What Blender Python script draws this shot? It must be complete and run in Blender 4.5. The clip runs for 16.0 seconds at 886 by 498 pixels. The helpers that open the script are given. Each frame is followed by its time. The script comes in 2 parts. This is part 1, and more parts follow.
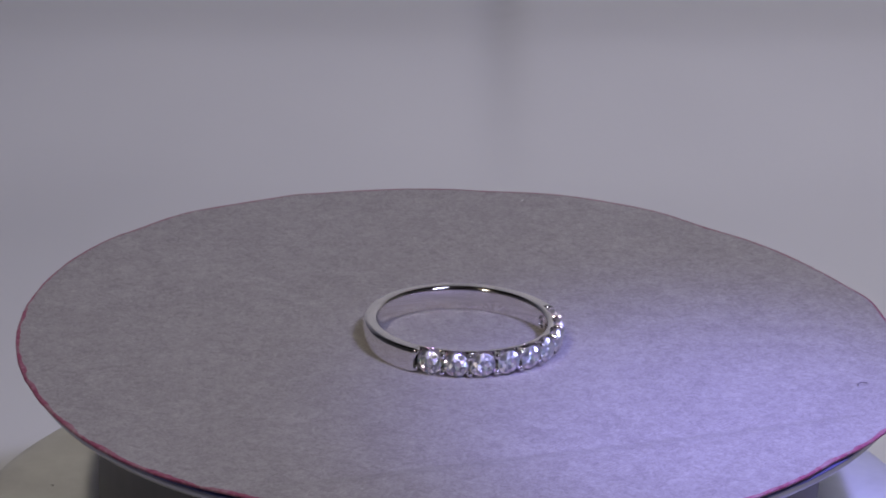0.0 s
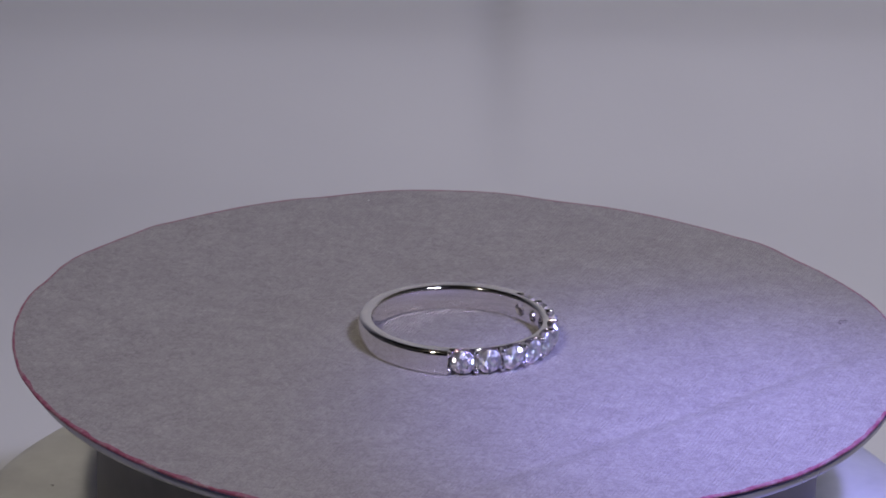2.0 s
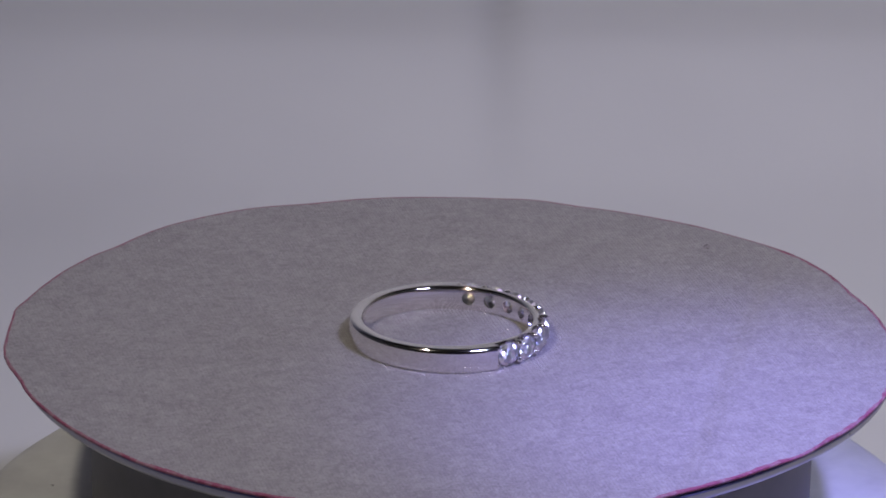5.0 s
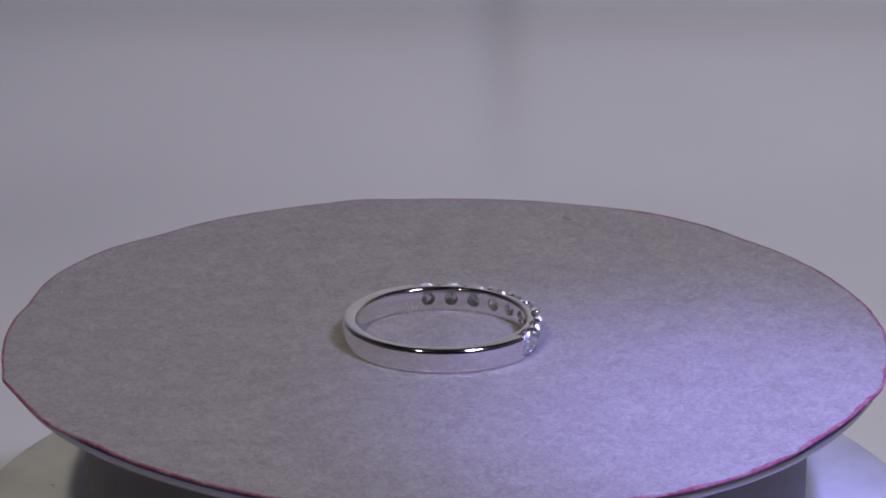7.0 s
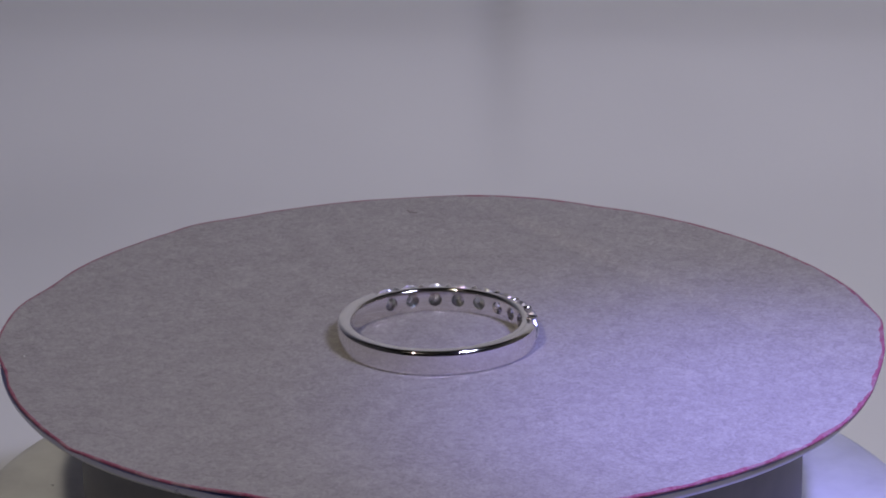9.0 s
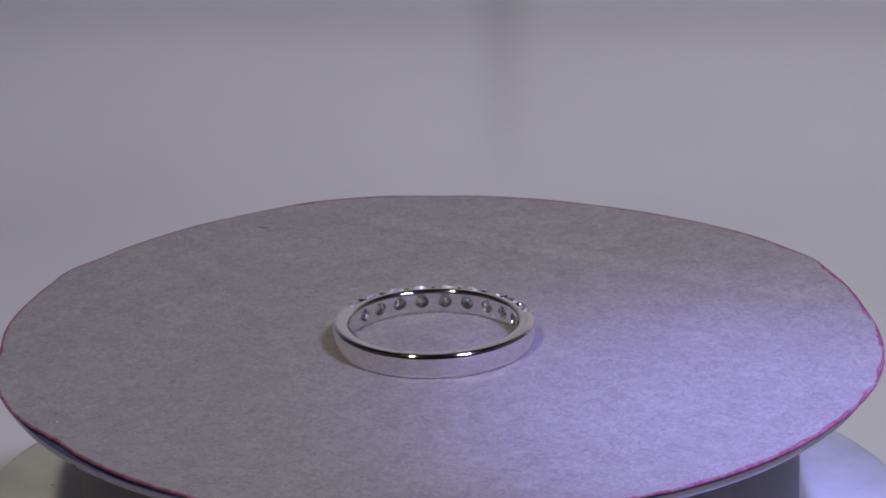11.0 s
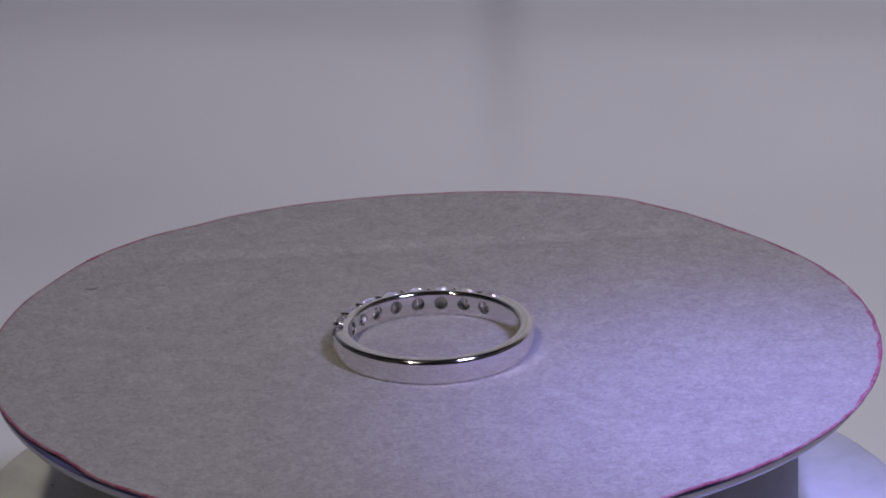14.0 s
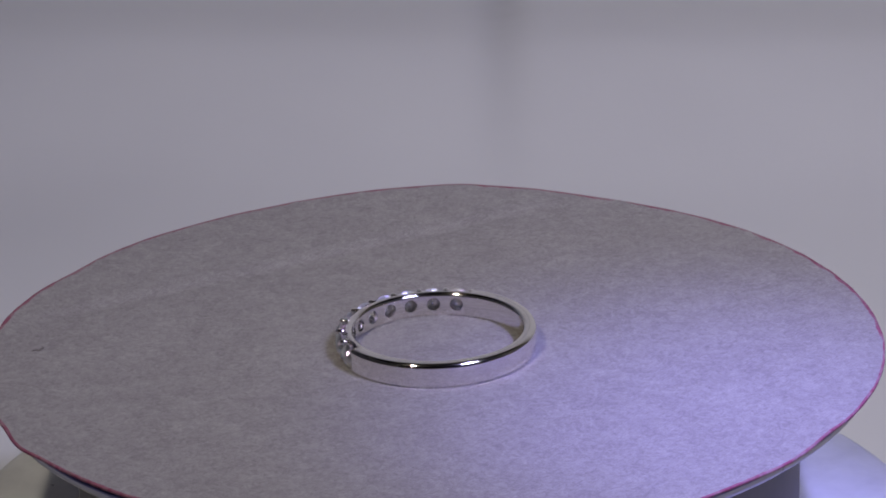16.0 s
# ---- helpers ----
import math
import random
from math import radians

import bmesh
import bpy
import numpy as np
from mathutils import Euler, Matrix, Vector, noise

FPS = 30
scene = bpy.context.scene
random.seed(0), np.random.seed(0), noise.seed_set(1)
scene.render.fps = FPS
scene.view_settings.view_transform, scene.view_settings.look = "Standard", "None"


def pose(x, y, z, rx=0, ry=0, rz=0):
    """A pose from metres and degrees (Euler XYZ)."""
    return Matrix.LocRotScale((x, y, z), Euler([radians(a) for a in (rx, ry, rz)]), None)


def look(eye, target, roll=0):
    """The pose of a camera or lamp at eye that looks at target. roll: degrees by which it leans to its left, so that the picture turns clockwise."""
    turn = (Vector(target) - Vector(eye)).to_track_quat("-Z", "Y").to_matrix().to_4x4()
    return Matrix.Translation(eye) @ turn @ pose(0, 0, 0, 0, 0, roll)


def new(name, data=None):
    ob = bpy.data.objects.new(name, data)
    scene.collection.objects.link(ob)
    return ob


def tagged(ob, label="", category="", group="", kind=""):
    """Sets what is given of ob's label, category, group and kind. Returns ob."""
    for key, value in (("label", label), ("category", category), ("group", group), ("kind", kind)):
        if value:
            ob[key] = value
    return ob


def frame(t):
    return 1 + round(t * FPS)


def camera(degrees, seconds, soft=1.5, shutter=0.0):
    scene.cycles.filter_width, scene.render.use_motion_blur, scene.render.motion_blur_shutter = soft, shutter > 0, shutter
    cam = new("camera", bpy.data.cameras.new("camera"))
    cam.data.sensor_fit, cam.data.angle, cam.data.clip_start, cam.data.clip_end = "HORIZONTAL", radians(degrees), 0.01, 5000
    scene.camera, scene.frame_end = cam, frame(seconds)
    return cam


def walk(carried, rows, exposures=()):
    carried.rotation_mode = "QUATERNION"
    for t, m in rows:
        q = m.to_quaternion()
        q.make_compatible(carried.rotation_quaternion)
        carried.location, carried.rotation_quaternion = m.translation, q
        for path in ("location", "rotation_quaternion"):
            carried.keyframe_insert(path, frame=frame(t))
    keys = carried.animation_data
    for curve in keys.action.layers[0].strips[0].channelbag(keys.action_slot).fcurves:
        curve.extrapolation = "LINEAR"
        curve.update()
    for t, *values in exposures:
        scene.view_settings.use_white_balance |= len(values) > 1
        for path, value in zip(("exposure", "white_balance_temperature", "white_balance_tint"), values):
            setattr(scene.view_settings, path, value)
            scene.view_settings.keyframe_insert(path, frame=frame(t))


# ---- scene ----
cam = camera(11.194, 16.0, soft=1.9)
EYE = (0.0, -0.42436, 0.17498)
AIM = (-0.000677, 0.003489, 0.008996)
walk(cam, [(0.0, look(EYE, AIM, 0.22)), (16.0, look(EYE, AIM, 0.22))])

MM = 0.001
# turn of the platter in degrees, by seconds
TURNS = ((0.0, 0.2), (2.0, 22.9), (4.0, 45.8), (6.5, 75.5), (9.0, 105.0), (11.5, 134.0), (14.0, 163.3), (16.0, 187.0))
TILT = Vector((0.0335, 0.0095, 1.0)).normalized()   # normal of the wobbling platter, in its own space
RING_AT = (1.22, 1.02)                              # ring's centre on the platter, millimetres
RING_TURN = 17.8                                    # bearing of the first stone
STEP = 15.9                                         # degrees from stone to stone


def turn_at(t):
    for (t0, a0), (t1, a1) in zip(TURNS, TURNS[1:]):
        if t <= t1:
            return a0 + (a1 - a0) * (t - t0) / (t1 - t0)
    return TURNS[-1][1]


# ---- light ----
world = bpy.data.worlds.new("room_light")
scene.world = world
world.use_nodes = True
world.node_tree.nodes["Background"].inputs[0].default_value = (0.75, 0.78, 1.0, 1)
world.node_tree.nodes["Background"].inputs[1].default_value = 0.12
scene.view_settings.exposure = 0.0
scene.cycles.caustics_reflective, scene.cycles.caustics_refractive, scene.cycles.blur_glossy = True, True, 0.1


def lamp(name, kind, eye, target, power, colour, size, cone=0):
    data = bpy.data.lights.new(name, kind)
    data.energy, data.color = power, colour
    if kind == "AREA":
        data.shape, data.size, data.size_y = "RECTANGLE", size[0], size[1]
        data.spread = radians(cone)
    else:
        data.shadow_soft_size = size
        data.spot_size, data.spot_blend = radians(cone), 1.0
    ob = new(name, data)
    ob.matrix_world = look(eye, target)
    return ob


lamp("warm_lamp", "AREA", (-0.125, -0.165, 0.30), (0.24, 0.20, 0), 0.222, (1.0, 0.91, 0.78), (0.024, 0.024), 105)
lamp("cool_lamp", "AREA", (0.160, -0.160, 0.295), (0.035, 0.11, 0), 0.282, (0.65, 0.665, 1.0), (0.095, 0.032), 115)
lamp("blue_spot", "SPOT", (0.135, -0.12, 0.30), (0.034, -0.024, 0), 7.0, (0.31, 0.29, 1.0), 0.012, 14.6)


# ---- materials ----
class Mat:
    """A node material with short ways to add nodes."""

    def __init__(self, name, colour=(0.5, 0.5, 0.5), rough=0.6, metal=0.0):
        self.m = bpy.data.materials.new(name)
        self.m.use_nodes = True
        self.t = self.m.node_tree
        self.b = self.t.nodes["Principled BSDF"]
        self.b.inputs["Base Color"].default_value = (*colour, 1)
        self.b.inputs["Roughness"].default_value = rough
        self.b.inputs["Metallic"].default_value = metal
        self.co = self.add("ShaderNodeTexCoord").outputs["Object"]

    def add(self, kind, **values):
        n = self.t.nodes.new(kind)
        for k, v in values.items():
            n.inputs[k.replace("_", " ")].default_value = v
        return n

    def link(self, a, b):
        self.t.links.new(a, b)

    def noise(self, scale, detail=4, rough=0.6, stretch=None, twist=0.0):
        n = self.add("ShaderNodeTexNoise", Scale=scale, Detail=detail, Roughness=rough, Distortion=twist)
        if stretch:
            s = self.add("ShaderNodeMapping")
            s.inputs["Scale"].default_value = stretch
            self.link(self.co, s.inputs["Vector"])
            self.link(s.outputs[0], n.inputs["Vector"])
        else:
            self.link(self.co, n.inputs["Vector"])
        return n.outputs["Fac"]

    def ramp(self, fac, stops):
        r = self.add("ShaderNodeValToRGB")
        e = r.color_ramp.elements
        while len(e) < len(stops):
            e.new(0.5)
        for el, (pos, c) in zip(e, stops):
            el.position, el.color = pos, (*c, 1)
        self.link(fac, r.inputs[0])
        return r.outputs[0]

    def mix(self, a, b, fac, kind="MIX"):
        n = self.t.nodes.new("ShaderNodeMix")
        n.data_type, n.blend_type = "RGBA", kind
        for s, v in ((n.inputs[0], fac), (n.inputs[6], a), (n.inputs[7], b)):
            if isinstance(v, tuple):
                s.default_value = (*v, 1)
            elif isinstance(v, (int, float)):
                s.default_value = v
            else:
                self.link(v, s)
        return n.outputs[2]

    def maths(self, op, a, b=0.0, c=0.0):
        n = self.t.nodes.new("ShaderNodeMath")
        n.operation = op
        for s, v in zip(n.inputs, (a, b, c)):
            if isinstance(v, (int, float)):
                s.default_value = v
            else:
                self.link(v, s)
        return n.outputs[0]

    def bump(self, height, strength, distance):
        n = self.add("ShaderNodeBump", Strength=strength, Distance=distance)
        self.link(height, n.inputs["Height"])
        self.link(n.outputs[0], self.b.inputs["Normal"])

    def base(self, c):
        self.link(c, self.b.inputs["Base Color"])


def paper_material():
    m = Mat("soft_paper", rough=0.92)
    fibre = m.noise(3000, 4, 0.7, twist=1.2)
    mottle = m.noise(900, 4, 0.65, twist=1.6)
    cloud = m.noise(330, 3, 0.6, twist=0.8)
    blot = m.noise(90, 4, 0.6)
    # laid lines, a third of a millimetre apart, broken by the felt
    turned = m.add("ShaderNodeMapping")
    turned.inputs["Rotation"].default_value = (0, 0, radians(43.5))
    m.link(m.co, turned.inputs["Vector"])
    laid = m.add("ShaderNodeTexWave", Scale=850.0, Distortion=1.4, Detail=2.0, Detail_Scale=0.6)
    m.link(turned.outputs[0], laid.inputs["Vector"])
    broken = m.ramp(m.noise(420, 3, 0.6), [(0.40, (0.15, 0.15, 0.15)), (0.62, (1, 1, 1))])
    laid = m.maths("MULTIPLY", laid.outputs["Fac"], broken)
    c = m.ramp(fibre, [(0.33, (0.375, 0.354, 0.352)), (0.67, (0.545, 0.517, 0.508))])
    c = m.mix(c, m.ramp(mottle, [(0.36, (0.76, 0.75, 0.76)), (0.62, (1, 1, 1))]), 0.85, "MULTIPLY")
    c = m.mix(c, m.ramp(cloud, [(0.35, (0.88, 0.87, 0.88)), (0.65, (1, 1, 1))]), 0.8, "MULTIPLY")
    c = m.mix(c, m.ramp(blot, [(0.3, (0.90, 0.89, 0.90)), (0.7, (1, 1, 1))]), 0.8, "MULTIPLY")
    c = m.mix(c, m.ramp(laid, [(0.0, (0.90, 0.90, 0.90)), (1.0, (1, 1, 1))]), 1.0, "MULTIPLY")
    m.base(c)
    m.bump(m.maths("ADD", fibre, m.maths("MULTIPLY_ADD", laid, 0.6, mottle)), 0.7, 0.00014)
    return m.m


def pen_material():
    m = Mat("pink_felt_pen", rough=0.75)
    streak = m.noise(1700, 4, 0.7)
    ink = m.ramp(streak, [(0.3, (0.22, 0.045, 0.085)), (0.55, (0.31, 0.08, 0.145)), (0.8, (0.42, 0.26, 0.31))])
    bare = m.ramp(m.noise(420, 4, 0.75), [(0.46, (0, 0, 0)), (0.72, (1, 1, 1))])
    m.base(m.mix(ink, (0.42, 0.37, 0.375), m.maths("MULTIPLY", bare, 0.6)))
    m.bump(streak, 0.6, 0.00015)
    return m.m


def cloth_material():
    """White paper with the soft shade of its crease painted in as grey."""
    m = Mat("white_backdrop_paper", rough=0.85)
    n = m.noise(14, 3, 0.5)
    c = m.ramp(n, [(0.3, (0.77, 0.765, 0.77)), (0.7, (0.84, 0.835, 0.83))])
    # shade of the shallow crease, put into the colour: a bell across x, growing with y
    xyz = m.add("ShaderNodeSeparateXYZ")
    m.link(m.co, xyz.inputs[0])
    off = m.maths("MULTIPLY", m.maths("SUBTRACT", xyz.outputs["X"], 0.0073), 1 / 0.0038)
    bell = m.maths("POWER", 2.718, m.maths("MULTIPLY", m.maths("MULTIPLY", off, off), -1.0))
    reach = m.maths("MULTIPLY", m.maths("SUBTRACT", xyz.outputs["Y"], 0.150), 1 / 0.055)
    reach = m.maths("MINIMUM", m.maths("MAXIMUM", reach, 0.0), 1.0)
    crease_shade = m.maths("MULTIPLY", m.maths("MULTIPLY", bell, reach), m.maths("MULTIPLY_ADD", m.noise(60, 3, 0.6), 0.20, 0.15))
    m.base(m.mix(c, (0.20, 0.20, 0.21), crease_shade))
    m.bump(m.noise(500, 3), 0.15, 0.0002)
    return m.m


def plain(name, colour, rough=0.5, metal=0.0, grain=0.12, scale=300, bump=0.1):
    m = Mat(name, colour, rough, metal)
    n = m.noise(scale, 4)
    lo = tuple(v * (1 - grain) for v in colour)
    hi = tuple(min(1, v * (1 + grain)) for v in colour)
    m.base(m.ramp(n, [(0.3, lo), (0.7, hi)]))
    r = m.maths("MULTIPLY_ADD", n, 0.2, max(0.02, rough - 0.1))
    m.link(r, m.b.inputs["Roughness"])
    if bump:
        m.bump(n, bump, 0.0001)
    return m.m


def gold_material():
    m = Mat("polished_white_gold", (0.89, 0.86, 0.83), 0.07, 1.0)
    scratch = m.noise(1800, 3, 0.6, (0.15, 0.15, 1.0))
    m.link(m.maths("MULTIPLY_ADD", scratch, 0.06, 0.045), m.b.inputs["Roughness"])
    m.bump(m.noise(900, 2), 0.04, 0.00003)
    return m.m


def diamond_material():
    """Clear stone whose many small polished faces are finer than the cut's main facets."""
    m = Mat("diamond")
    t = m.t
    t.nodes.remove(m.b)
    out = [n for n in t.nodes if n.type == "OUTPUT_MATERIAL"][0]
    geo = t.nodes.new("ShaderNodeNewGeometry")

    def faces(size):
        n = m.add("ShaderNodeTexVoronoi", Scale=size)
        m.link(m.co, n.inputs["Vector"])
        return n.outputs["Color"]

    def tilted(cells, amount, lean):
        off, big, both, unit = (t.nodes.new("ShaderNodeVectorMath") for _ in range(4))
        off.operation, big.operation, both.operation, unit.operation = "SUBTRACT", "SCALE", "ADD", "NORMALIZE"
        off.inputs[1].default_value = (0.5, 0.5, 0.5 - lean)
        big.inputs["Scale"].default_value = amount
        m.link(cells, off.inputs[0])
        m.link(off.outputs[0], big.inputs[0])
        m.link(big.outputs[0], both.inputs[0])
        m.link(geo.outputs["Normal"], both.inputs[1])
        m.link(both.outputs[0], unit.inputs[0])
        return unit.outputs[0]

    def blend(a, b, share):
        n = t.nodes.new("ShaderNodeMixShader")
        n.inputs[0].default_value = share
        t.links.new(a.outputs[0], n.inputs[1])
        t.links.new(b.outputs[0], n.inputs[2])
        return n

    wide, fine = faces(2300.0), faces(2700.0)
    g = t.nodes.new("ShaderNodeBsdfGlass")
    g.inputs["IOR"].default_value, g.inputs["Roughness"].default_value = 2.42, 0.02
    m.link(tilted(wide, 0.25, 0.0), g.inputs["Normal"])
    # light thrown back from inside the stone: a soft share, and sharp flashes with a little fire
    lots = m.add("ShaderNodeSeparateColor")
    m.link(wide, lots.inputs[0])
    soft = t.nodes.new("ShaderNodeBsdfGlossy")
    soft.inputs["Color"].default_value = (1, 1, 1, 1)
    m.link(m.maths("MULTIPLY_ADD", lots.outputs[0], 0.30, 0.35), soft.inputs["Roughness"])
    m.link(tilted(wide, 0.85, 0.2), soft.inputs["Normal"])
    flash = t.nodes.new("ShaderNodeBsdfGlossy")
    m.link(m.mix((1, 1, 1), m.mix((0.4, 0.4, 0.45), fine, 1.0, "ADD"), 0.5), flash.inputs["Color"])
    flash.inputs["Roughness"].default_value = 0.19
    m.link(tilted(fine, 1.25, 0.33), flash.inputs["Normal"])
    t.links.new(blend(g, blend(soft, flash, 0.64), 0.92).outputs[0], out.inputs["Surface"])
    return m.m


PAPER = paper_material()
PEN = pen_material()
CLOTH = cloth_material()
GOLD = gold_material()
DIAMOND = diamond_material()
SILVER = plain("silvery_plastic", (0.34, 0.33, 0.365), 0.3, 0.8, 0.06, 120, 0.05)
BLUE = plain("blue_ink", (0.11, 0.11, 0.26), 0.5, 0.0)
DRUM = plain("grey_plastic", (0.17, 0.16, 0.15), 0.6)
BASE = plain("off_white_plastic", (0.72, 0.72, 0.71), 0.55, 0.0, 0.10, 160)
ROOM = plain("pale_wall_paint", (0.55, 0.54, 0.53), 0.9, 0.0, 0.08, 6)
DARK = plain("dark_ceiling_paint", (0.085, 0.073, 0.056), 0.9, 0.0, 0.2, 6)
HAIR = plain("dark_fibre", (0.16, 0.13, 0.14), 0.8)
DUST = plain("white_dust", (0.8, 0.8, 0.78), 0.8)


# ---- mesh helpers ----
def part(name, bm, material, parent=None, label="", smooth=True):
    me = bpy.data.meshes.new(name)
    bmesh.ops.recalc_face_normals(bm, faces=bm.faces)
    bm.to_mesh(me)
    bm.free()
    for p in me.polygons:
        p.use_smooth = smooth
    me.materials.append(material)
    ob = new(name, me)
    ob.parent = parent
    return tagged(ob, label)


def sharp(ob, degrees=35):
    me = ob.data
    me.set_sharp_from_angle(angle=radians(degrees))
    return ob


def lathe(profile, n=128, closed=True):
    """Turns (radius, height) pairs, in millimetres, about z."""
    bm = bmesh.new()
    rows = []
    for i in range(n):
        a = 2 * math.pi * i / n
        rows.append([bm.verts.new((r * MM * math.cos(a), r * MM * math.sin(a), z * MM)) for r, z in profile])
    k = len(profile)
    for i in range(n):
        p, q = rows[i], rows[(i + 1) % n]
        for j in range(k if closed else k - 1):
            bm.faces.new((p[j], q[j], q[(j + 1) % k], p[(j + 1) % k]))
    return bm


# ---- backdrop and room ----
def backdrop():
    """One sheet that lies under the turntable and sweeps up behind it, with a soft vertical crease."""
    z0, y1, rad, top = -42.0, 233.0, 45.0, 420.0

    def slope(y):
        """The sheet swells a little behind the turntable, then lies flat before it sweeps up."""
        return math.tan(radians(17.0 / (1 + math.exp(-(y - 157) / 5)) - 22.0 / (1 + math.exp(-(y - 191) / 2.5))) if y < y1 else 0.0)

    line, z = [], z0
    for i in range(300):
        y = -330 + 2.0 * i
        line.append((y, z))
        z += 2.0 * slope(y + 1)
        if y > y1 - 2:
            break
    y1, z0 = line[-1]
    line += [(y1 + rad * math.sin(a), z0 + rad * (1 - math.cos(a))) for a in (math.pi / 2 * i / 40 for i in range(1, 41))]
    line += [(y1 + rad, z0 + rad + (top - rad) * i / 12) for i in range(1, 13)]
    xs = sorted({-450 + 20 * i for i in range(46)} | {7.0 + 0.5 * i for i in range(-30, 31)})
    bm = bmesh.new()
    grid = []
    for j, (y, z) in enumerate(line):
        row = []
        ang = min(max((y - y1) / rad, 0), 1)
        ny, nz = -math.sin(math.asin(ang)), math.cos(math.asin(ang))
        fade = min(max((y - 136) / 100, 0), 1) ** 2
        for x in xs:
            dip = -1.2 * fade * math.exp(-((x - 7.0) / (2.1 + 2.0 * (1 - fade))) ** 2) + 0.5 * fade * math.exp(-((x + 14) / 30) ** 2)
            row.append(bm.verts.new((x * MM, (y + ny * dip) * MM, (z + nz * dip) * MM)))
        grid.append(row)
    for r0, r1 in zip(grid, grid[1:]):
        for a, b, c, d in zip(r0, r0[1:], r1[1:], r1):
            bm.faces.new((a, b, c, d))
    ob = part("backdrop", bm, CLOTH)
    sol = ob.modifiers.new("sheet", "SOLIDIFY")
    sol.thickness, sol.offset = 0.0006, -1
    return tagged(ob, "white seamless paper sweep with a soft crease", "backdrop", kind="structure")


def box_wall(name, x0, x1, y0, y1, z0, z1, label, material=None):
    bm = bmesh.new()
    bmesh.ops.create_cube(bm, size=1)
    bmesh.ops.scale(bm, vec=(x1 - x0, y1 - y0, z1 - z0), verts=bm.verts)
    bmesh.ops.translate(bm, vec=((x0 + x1) / 2, (y0 + y1) / 2, (z0 + z1) / 2), verts=bm.verts)
    return tagged(part(name, bm, material or ROOM, smooth=False), label, name.split("_")[0], kind="structure")


def room():
    low, high = -0.0427, 0.72
    box_wall("floor", -0.6, 0.6, -0.7, 0.5, -0.08, low, "pale tabletop under the paper sweep")
    box_wall("wall_north", -0.6, 0.6, 0.5, 0.54, low, high, "plain pale wall")
    box_wall("wall_south", -0.6, 0.6, -0.74, -0.7, low, high, "plain dark wall", DARK)
    box_wall("wall_east", 0.6, 0.64, -0.74, 0.54, low, high, "plain pale wall")
    box_wall("wall_west", -0.64, -0.6, -0.74, 0.54, low, high, "plain pale wall")
    box_wall("ceiling", -0.64, 0.64, -0.74, 0.54, high, high + 0.04, "plain dark ceiling", DARK)


# ---- turntable ----
CENTRE = (1.5, 0.5)     # the platter sits off its axis


def follow(bm):
    """Bends a turned shape like the curled sheet and moves it off the axis."""
    for v in bm.verts:
        r, a = v.co.xy.length / MM, math.atan2(v.co.y, v.co.x)
        v.co.z += 0.9 * edge_curl(a) * (r / 45) ** 3 * MM
    bmesh.ops.translate(bm, vec=(CENTRE[0] * MM, CENTRE[1] * MM, 0), verts=bm.verts)
    return bm


def turntable():
    thing = tagged(new("turntable"), "round off-white turntable with a silvery platter on a grey drum", "turntable")
    thing.location = (0, 0, -28 * MM)
    part("base_plate", lathe([(0.01, -14), (50.0, -14), (51, -13.2), (51, 5.2), (50.4, 6.6), (48.8, 7.6), (46, 8.0), (0.01, 8.0)], 160), BASE, thing, "dusty off-white plastic base")
    bm = follow(lathe([(0.01, -0.72), (41.0, -0.72), (43.6, -0.50), (44.4, -0.52), (44.62, -0.8), (44.6, -1.3), (44.3, -1.7), (43.4, -1.95), (0.01, -1.95)], 200))
    plate = sharp(part("platter", bm, SILVER, thing, "silvery round platter"), 40)
    bm = follow(lathe([(44.0, -0.42), (44.55, -0.52), (44.70, -0.66), (44.70, -0.80), (44.4, -0.86)], 200))
    part("rim_band", bm, BLUE, plate, "thin blue line round the rim")
    bm = lathe([(0.01, -1.9), (37, -1.9), (37, -2.6), (36.8, -19.0), (36.2, -20.4), (0.01, -20.4)], 160)
    bmesh.ops.translate(bm, vec=(CENTRE[0] * MM, CENTRE[1] * MM, 0), verts=bm.verts)
    sharp(part("drum", bm, DRUM, plate, "dark grey drum"), 40)
    return plate


WAVES = ((1.47, 0.50), (0.26, -0.05), (0.15, -0.04), (0.07, -0.03), (0.12, -0.03), (0.07, -0.03), (0.01, 0.04), (-0.04, -0.03), (-0.04, -0.05))
CURLS = ((-0.01, 0.30), (-0.13, -0.08), (-0.03, 0.08), (0.01, -0.15), (-0.03, -0.08), (-0.09, 0.06))


# bearing, depth and breadth of the scissors' slips along the edge
SLIPS = ((21, 0.5, 4), (52, -0.5, 6), (84, -0.45, 5), (112, 0.4, 3), (129, 0.3, 6), (139, -0.2, 5), (244, -0.2, 6), (262, 0.3, 4), (324, -0.35, 6), (340, 0.2, 6), (350, -0.25, 7))


def edge_radius(a):
    """Radius of the hand-cut edge at the bearing a, in millimetres."""
    r = 45.2 + sum(c * math.cos(k * a) + s * math.sin(k * a) for k, (c, s) in enumerate(WAVES, 1))
    deg = math.degrees(a) % 360
    r += sum(amp * math.exp(-((deg - at) / wide) ** 2) for at, amp, wide in SLIPS)
    return r + 0.10 * noise.noise((9 * math.cos(a), 9 * math.sin(a), 0)) + 0.05 * noise.noise((40 * math.cos(a), 40 * math.sin(a), 3))


def edge_curl(a):
    return sum(c * math.cos(k * a) + s * math.sin(k * a) for k, (c, s) in enumerate(CURLS, 1))


CREASES = ((-30.5, 0.39, 0.9), (24.9, 0.40, -0.22))     # height on the y axis, slope, strength


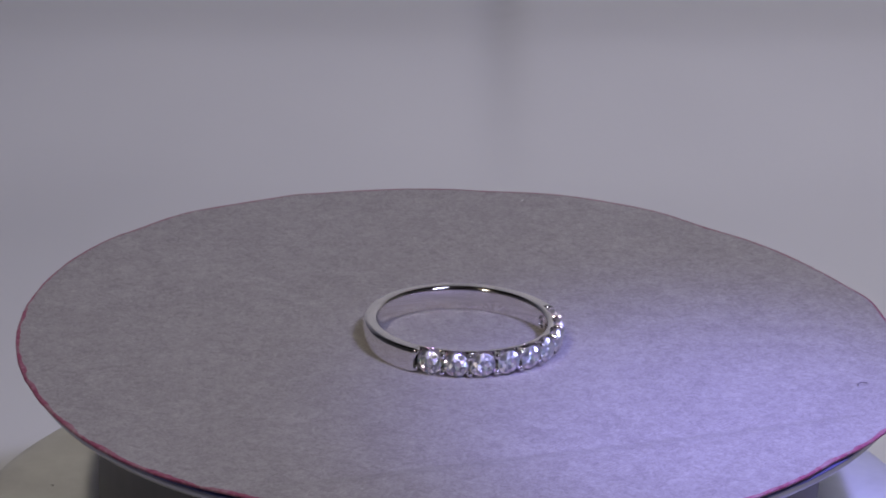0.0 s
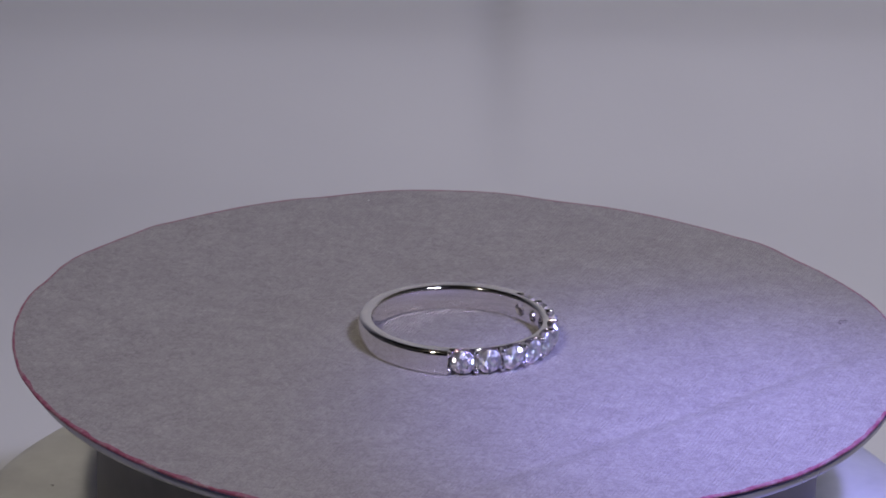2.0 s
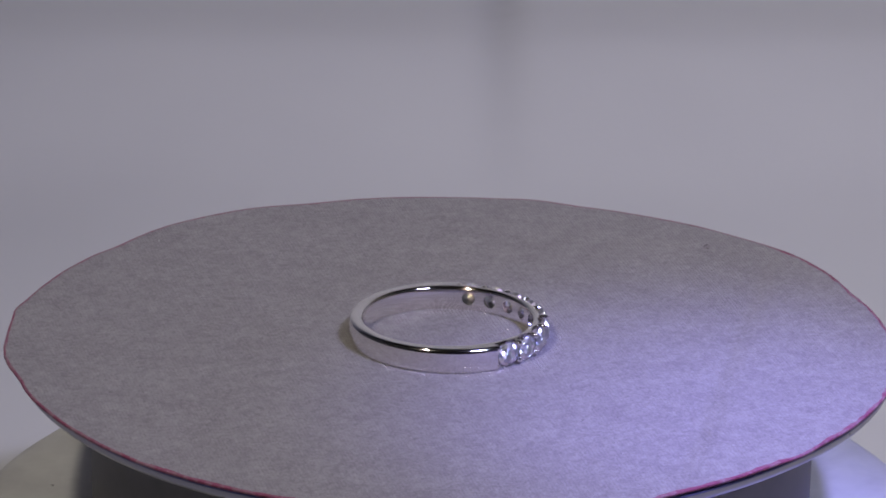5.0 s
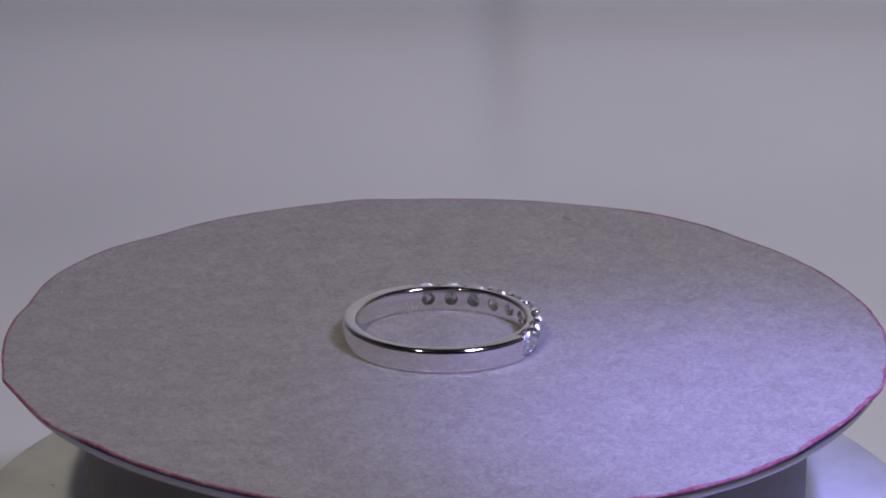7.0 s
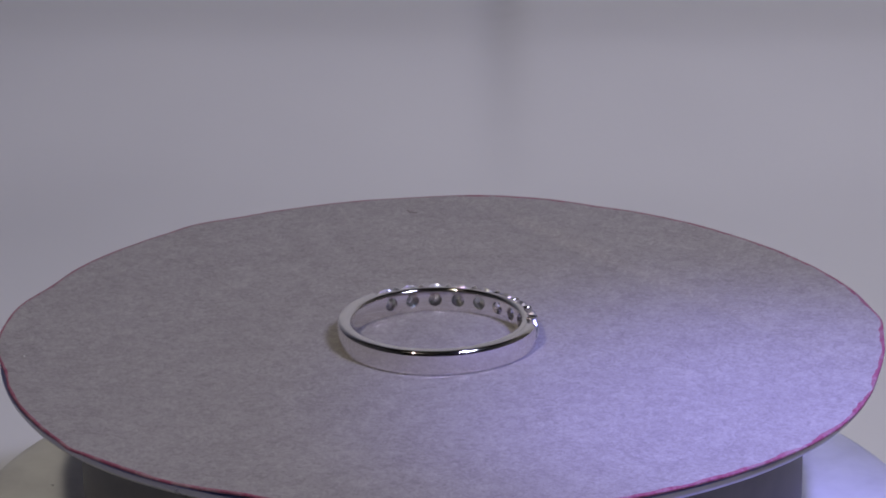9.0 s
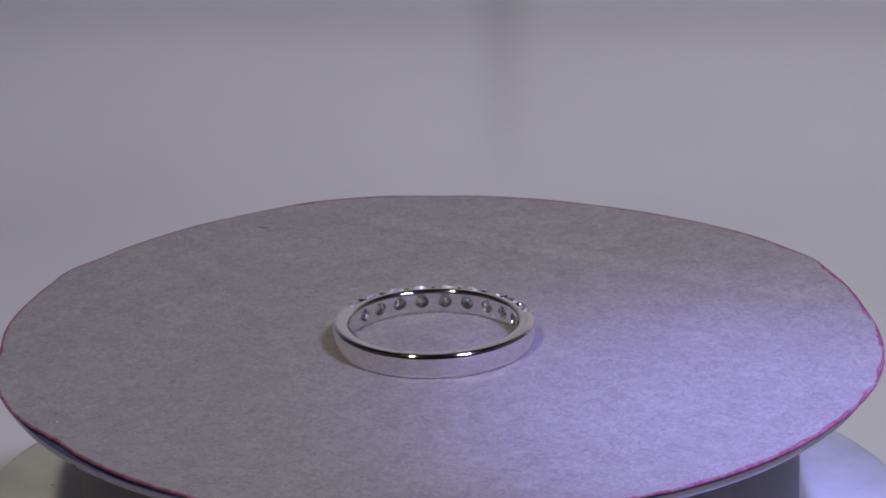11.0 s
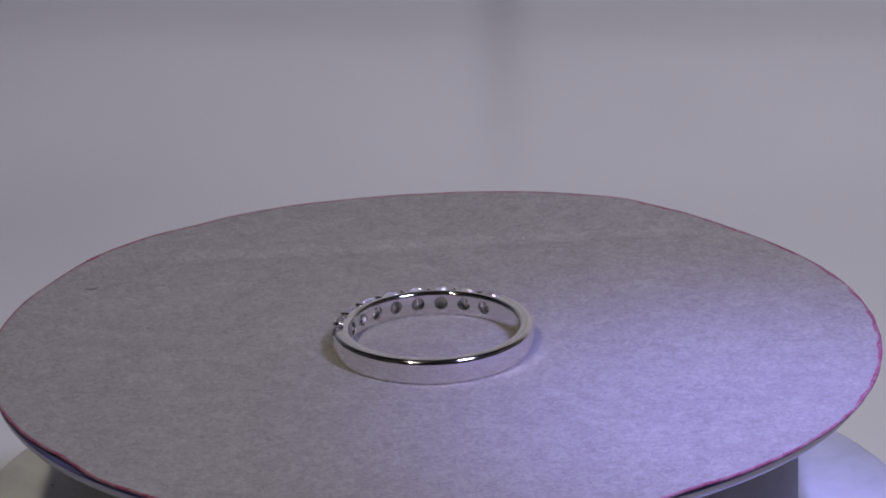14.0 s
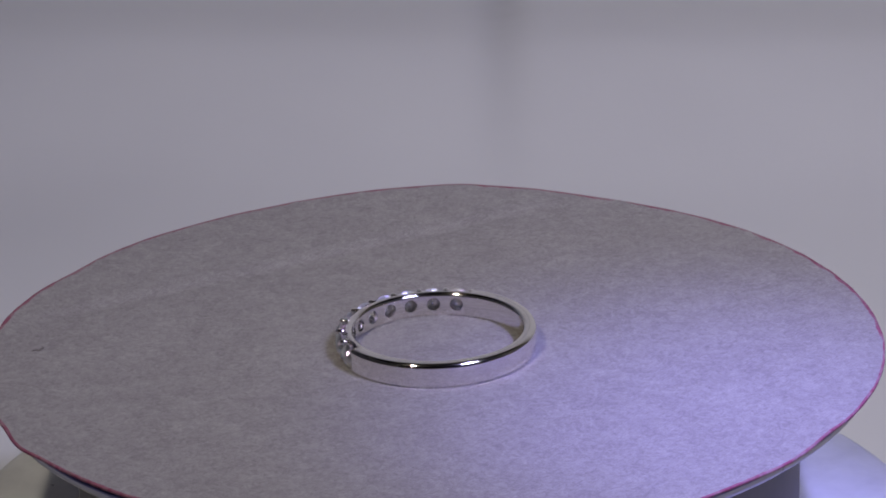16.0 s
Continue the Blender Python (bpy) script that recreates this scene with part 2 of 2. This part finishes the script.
def paper_height(x, y, r, a, big):
    z = edge_curl(a) * (r / big) ** 3
    z += 0.05 * noise.noise((x / 14, y / 14, 7)) * min(1, max(0, (r - 12) / 10))
    for up, slope, deep in CREASES:
        d = (y - up - slope * x) / math.hypot(1, slope)
        z += min(1, max(0, (big - r - 0.3) / 7)) * deep * (-0.26 * math.exp(-(d / 1.3) ** 2) - 0.16 * math.tanh(d / 0.7) * math.exp(-(d / 5) ** 2))
    return z


def pen_width(a):
    """Width of the pen line on the top of the sheet at the bearing a, in millimetres."""
    deg = math.degrees(a) % 360
    rough = 0.5 + 0.9 * noise.noise((14 * math.cos(a), 14 * math.sin(a), 5)) + 0.5 * noise.noise((60 * math.cos(a), 60 * math.sin(a), 9))
    if 172 < deg < 345 and not 259 < deg < 267:
        return max(0.08, 0.18 + 0.36 * rough)
    return max(0.08, 0.17 + 0.10 * rough)


def paper_disc():
    thing = tagged(new("paper_disc"), "hand-cut creased grey paper disc with a pink felt-pen edge", "paper disc")
    n, shares = 480, [i / 90 for i in range(1, 90)]
    bm = bmesh.new()
    pen = bmesh.new()
    rows, lines = [], []
    mid = bm.verts.new((0, 0, 0))
    under_mid = bm.verts.new((0, 0, -0.7 * MM))
    for i in range(n):
        a = 2 * math.pi * i / n
        big = edge_radius(a)
        ca, sa = math.cos(a), math.sin(a)

        def at(r, lift=0.0):
            return (r * ca * MM, r * sa * MM, (paper_height(r * ca, r * sa, r, a, big) + lift) * MM)

        row = [bm.verts.new(at(s * big)) for s in shares] + [bm.verts.new(at(big - 0.06)), bm.verts.new(at(big, -0.05)), bm.verts.new(at(big, -0.27)), bm.verts.new(at(big - 2.5, -0.55))]
        rows.append(row)
        w = pen_width(a)
        lines.append([pen.verts.new(at(big - w, 0.004)), pen.verts.new(at(big - 0.04, 0.02)), pen.verts.new(at(big + 0.025, -0.05)), pen.verts.new(at(big + 0.025, -0.26)), pen.verts.new(at(big - 0.03, -0.28))])
    for i in range(n):
        p, q = rows[i], rows[(i + 1) % n]
        bm.faces.new((mid, p[0], q[0]))
        for j in range(len(p) - 1):
            bm.faces.new((p[j], p[j + 1], q[j + 1], q[j]))
        bm.faces.new((p[-1], under_mid, q[-1]))
        p, q = lines[i], lines[(i + 1) % n]
        for j in range(4):
            pen.faces.new((p[j], p[j + 1], q[j + 1], q[j]))
    part("sheet", bm, PAPER, thing, "grey fibrous paper sheet")
    part("pen_line", pen, PEN, thing, "uneven pink felt-pen line")
    return thing


def stray_fibre():
    """A curled fibre that lies on the paper."""
    bm = bmesh.new()
    rows = []
    for i in range(13):
        g = math.pi * (0.05 + 1.05 * i / 12)
        c = Vector((0.62 * math.cos(g), 0.40 * math.sin(g) + 0.06 * math.sin(5 * g), 0.05))
        side = Vector((math.cos(g), math.sin(g), 0))
        rows.append([bm.verts.new((c + 0.045 * (side * math.cos(radians(60 * k)) + Vector((0, 0, math.sin(radians(60 * k)))))) * MM) for k in range(6)])
    for p, q in zip(rows, rows[1:]):
        for k in range(6):
            bm.faces.new((p[k], p[(k + 1) % 6], q[(k + 1) % 6], q[k]))
    bm.faces.new(rows[0][::-1])
    bm.faces.new(rows[-1])
    return tagged(part("stray_fibre", bm, HAIR), "tiny dark curled fibre on the paper", "fibre")


def speck(name, material, size, label):
    bm = bmesh.new()
    bmesh.ops.create_icosphere(bm, subdivisions=1, radius=size * MM)
    for v in bm.verts:
        v.co *= 1 + 0.5 * noise.noise(v.co * 4000)
        v.co.z *= 0.6
    bmesh.ops.translate(bm, vec=(0, 0, size * 0.5 * MM), verts=bm.verts)
    return tagged(part(name, bm, material), label, "speck")


# ---- ring ----
R_IN, R_OUT, HIGH = 8.56, 10.0, 2.53
N_STONES = 9


def band_section(bearing):
    """Outer radius of the band at degrees from the middle of the row of stones."""
    off = abs((bearing + 180) % 360 - 180)
    half = STEP * N_STONES / 2 + 0.5
    if off < half:
        return 9.42
    return R_OUT + 0.33 * math.exp(-((off - half) / 38) ** 2)


def band_mesh():
    bm = bmesh.new()
    half = STEP * N_STONES / 2 + 0.5
    stops = sorted({i * 2.0 for i in range(180)} | {half - 0.01, half + 0.25, 360 - half + 0.01, 360 - half - 0.25})
    rows = []
    for deg in stops:
        a, ro = radians(deg), band_section(deg)
        prof = []
        wide, low = (0.22, 0.24) if ro < 9.6 else (0.46, 0.52)
        # outer foot, outer shoulder, then the inner lip and the gently bulging inside
        for cx, cz, bx, bz, s in ((ro, 0, -0.24, 0.30, -90), (ro, HIGH, -wide, -low, 0)):
            for k in range(9):
                g = radians(s + 11.25 * k)
                prof.append((cx + bx + abs(bx) * math.cos(g), cz + bz + abs(bz) * math.sin(g)))
        for k in range(10):
            g = radians(10 * k)
            prof.append((R_IN + 0.52 - 0.45 * math.sin(g), HIGH - 0.40 + 0.40 * math.cos(g)))
        for k in range(1, 9):
            u = k / 8
            z = HIGH - 0.40 - u * (HIGH - 0.62)
            prof.append((R_IN + 0.07 * (2 * u - 1) ** 2, z))
        for k in range(1, 6):
            g = radians(18 * k)
            prof.append((R_IN + 0.07 + 0.2 * (1 - math.cos(g)), 0.22 * (1 - math.sin(g))))
        rows.append([bm.verts.new((r * MM * math.cos(a), r * MM * math.sin(a), z * MM)) for r, z in prof])
    k = len(rows[0])
    for p, q in zip(rows, rows[1:] + rows[:1]):
        for j in range(k):
            bm.faces.new((p[j], q[j], q[(j + 1) % k], p[(j + 1) % k]))
    return bm


def radial(deg, r, z):
    """Pose whose z axis points out from the ring's centre at that bearing."""
    a = radians(deg)
    out, up = Vector((math.cos(a), math.sin(a), 0)), Vector((0, 0, 1))
    side = up.cross(out)
    m = Matrix((side, up, out)).transposed().to_4x4()
    m.translation = (r * MM * math.cos(a), r * MM * math.sin(a), z * MM)
    return m


def brilliant(radius):
    """A round brilliant: table, crown and pavilion facets; the table faces +z, the girdle lies at 0."""
    bm = bmesh.new()
    R = radius * MM

    def circle(n, r, z, turn=0.0):
        return [bm.verts.new((r * R * math.cos(2 * math.pi * (i + turn) / n), r * R * math.sin(2 * math.pi * (i + turn) / n), z * R)) for i in range(n)]

    table = circle(8, 0.55, 0.36, 0.5)
    star = circle(8, 0.76, 0.23, 0.0)
    up, lo = circle(16, 1.0, 0.02), circle(16, 1.0, -0.03)
    low = circle(8, 0.24, -0.67, 0.0)
    tip = bm.verts.new((0, 0, -0.86 * R))
    bm.faces.new(table)
    for i in range(8):
        j = (i + 1) % 8
        bm.faces.new((table[i - 1], star[i], table[i]))
        bm.faces.new((table[i], star[i], up[(2 * i + 1) % 16]))
        bm.faces.new((table[i], up[(2 * i + 1) % 16], star[j]))
        bm.faces.new((star[i], up[2 * i], up[2 * i + 1]))
        bm.faces.new((star[i], up[2 * i - 1], up[2 * i]))
        bm.faces.new((lo[2 * i], low[i], lo[2 * i + 1]))
        bm.faces.new((lo[2 * i - 1], low[i], lo[2 * i]))
        bm.faces.new((lo[2 * i + 1], low[i], low[j]))
        bm.faces.new((low[i], tip, low[j]))
    for i in range(16):
        j = (i + 1) % 16
        bm.faces.new((up[i], lo[i], lo[j], up[j]))
    return bm


def solid_from(ob):
    """The mesh of ob with its modifiers carried out."""
    return bpy.data.meshes.new_from_object(ob.evaluated_get(bpy.context.evaluated_depsgraph_get()))


def diamond_ring():
    thing = tagged(new("diamond_ring"), "polished white gold ring with nine round diamonds, lying on paper", "ring")
    band = sharp(part("band", band_mesh(), GOLD, thing, "polished white gold band"), 40)
    # seats for the stones, open to the inside of the band
    cut = bmesh.new()
    prof = ((0.0, -2.0), (0.68, -2.0), (0.70, -1.0), (1.28, -0.72), (1.42, -0.60), (1.42, 1.5), (0.0, 1.5))
    for i in range(N_STONES):
        m = radial((i - (N_STONES - 1) / 2) * STEP, 9.92, HIGH / 2 + 0.04)
        rings = []
        for r, z in prof:
            rings.append([cut.verts.new(m @ Vector((r * MM * math.cos(radians(15 * k)), r * MM * math.sin(radians(15 * k)), z * MM))) for k in range(24)] if r else [cut.verts.new(m @ Vector((0, 0, z * MM)))])
        for p, q in zip(rings, rings[1:]):
            for k in range(24):
                j = (k + 1) % 24
                cut.faces.new([v for v in dict.fromkeys((p[k % len(p)], p[j % len(p)], q[j % len(q)], q[k % len(q)]))])
    cutter = part("cutter", cut, GOLD)
    mod = band.modifiers.new("seats", "BOOLEAN")
    mod.operation, mod.object, mod.solver = "DIFFERENCE", cutter, "EXACT"
    mod.use_self = True
    bpy.context.view_layer.update()
    me = solid_from(band)
    band.modifiers.clear()
    band.data = me
    sharp(band, 40)
    bpy.data.objects.remove(cutter)
    stone = None
    for i in range(N_STONES):
        m = radial((i - (N_STONES - 1) / 2) * STEP, 9.92, HIGH / 2 + 0.04)
        if stone is None:
            stone = part("diamond", brilliant(1.27), DIAMOND, thing, "clear round brilliant-cut diamond", smooth=False)
            one = stone
        else:
            one = new("diamond", stone.data)
            one.parent = thing
            tagged(one, "clear round brilliant-cut diamond")
        one.matrix_local = m @ pose(0, 0, 0, 2 - i % 3, i % 4 - 1.5, 3 * (i % 5) - 6)
    claw = None
    for i in range(N_STONES + 1):
        for z in (0.46, HIGH - 0.34):
            m = radial((i - N_STONES / 2) * STEP, 9.10, z)
            if claw is None:
                bm = bmesh.new()
                rings = []
                for r, h in ((0.33, 0.0), (0.33, 0.92), (0.31, 1.06), (0.23, 1.19), (0.10, 1.26)):
                    rings.append([bm.verts.new((r * MM * math.cos(radians(45 * k)), r * MM * math.sin(radians(45 * k)), h * MM)) for k in range(8)])
                for p, q in zip(rings, rings[1:]):
                    for k in range(8):
                        bm.faces.new((p[k], p[(k + 1) % 8], q[(k + 1) % 8], q[k]))
                bm.faces.new(rings[-1])
                bm.faces.new(rings[0][::-1])
                claw = part("prong", bm, GOLD, thing, "rounded white gold prong")
                one = claw
            else:
                one = new("prong", claw.data)
                one.parent = thing
                tagged(one, "rounded white gold prong")
            one.matrix_local = m
    return thing


# ---- build ----
BACK = backdrop()
room()
PLATTER = turntable()
DISC = paper_disc()
SPECKS = [(stray_fibre(), 41.5, -6.8, 25), (speck("dust_speck", DUST, 0.11, "tiny white dust speck on the paper"), 8.1, 42.2, 0),
          (speck("dirt_speck", HAIR, 0.09, "tiny dark dirt speck on the paper"), -10.5, -22.0, 0),
          (speck("dirt_speck", HAIR, 0.07, "tiny dark dirt speck on the paper"), -8.0, -24.5, 40)]
RING = diamond_ring()
BASE_DIRT = speck("dirt_speck", HAIR, 0.13, "tiny dark dirt speck on the turntable's base")
BASE_DIRT.location = (-0.0416, 0.0090, -0.020)


# ---- what turns ----
def motions():
    tip = Vector((0, 0, 1)).rotation_difference(TILT).to_matrix().to_4x4()
    seat = pose(RING_AT[0] * MM, RING_AT[1] * MM, 0.03 * MM, 0, 0, RING_TURN - STEP * (N_STONES - 1) / 2)
    times = [0.5 * i for i in range(33)]
    turns = {t: pose(0, 0, 0, 0, 0, turn_at(t)) @ tip for t in times}
    lift = pose(0, 0, 28 * MM)
    walk(PLATTER, [(t, lift @ turns[t]) for t in times])
    walk(DISC, [(t, turns[t]) for t in times])
    walk(RING, [(t, turns[t] @ seat) for t in times])
    for ob, x, y, spin in SPECKS:
        a, r = math.atan2(y, x), math.hypot(x, y)
        on = pose(x * MM, y * MM, paper_height(x, y, r, a, edge_radius(a)) * MM, 0, 0, spin)
        walk(ob, [(t, turns[t] @ on) for t in times])


motions()
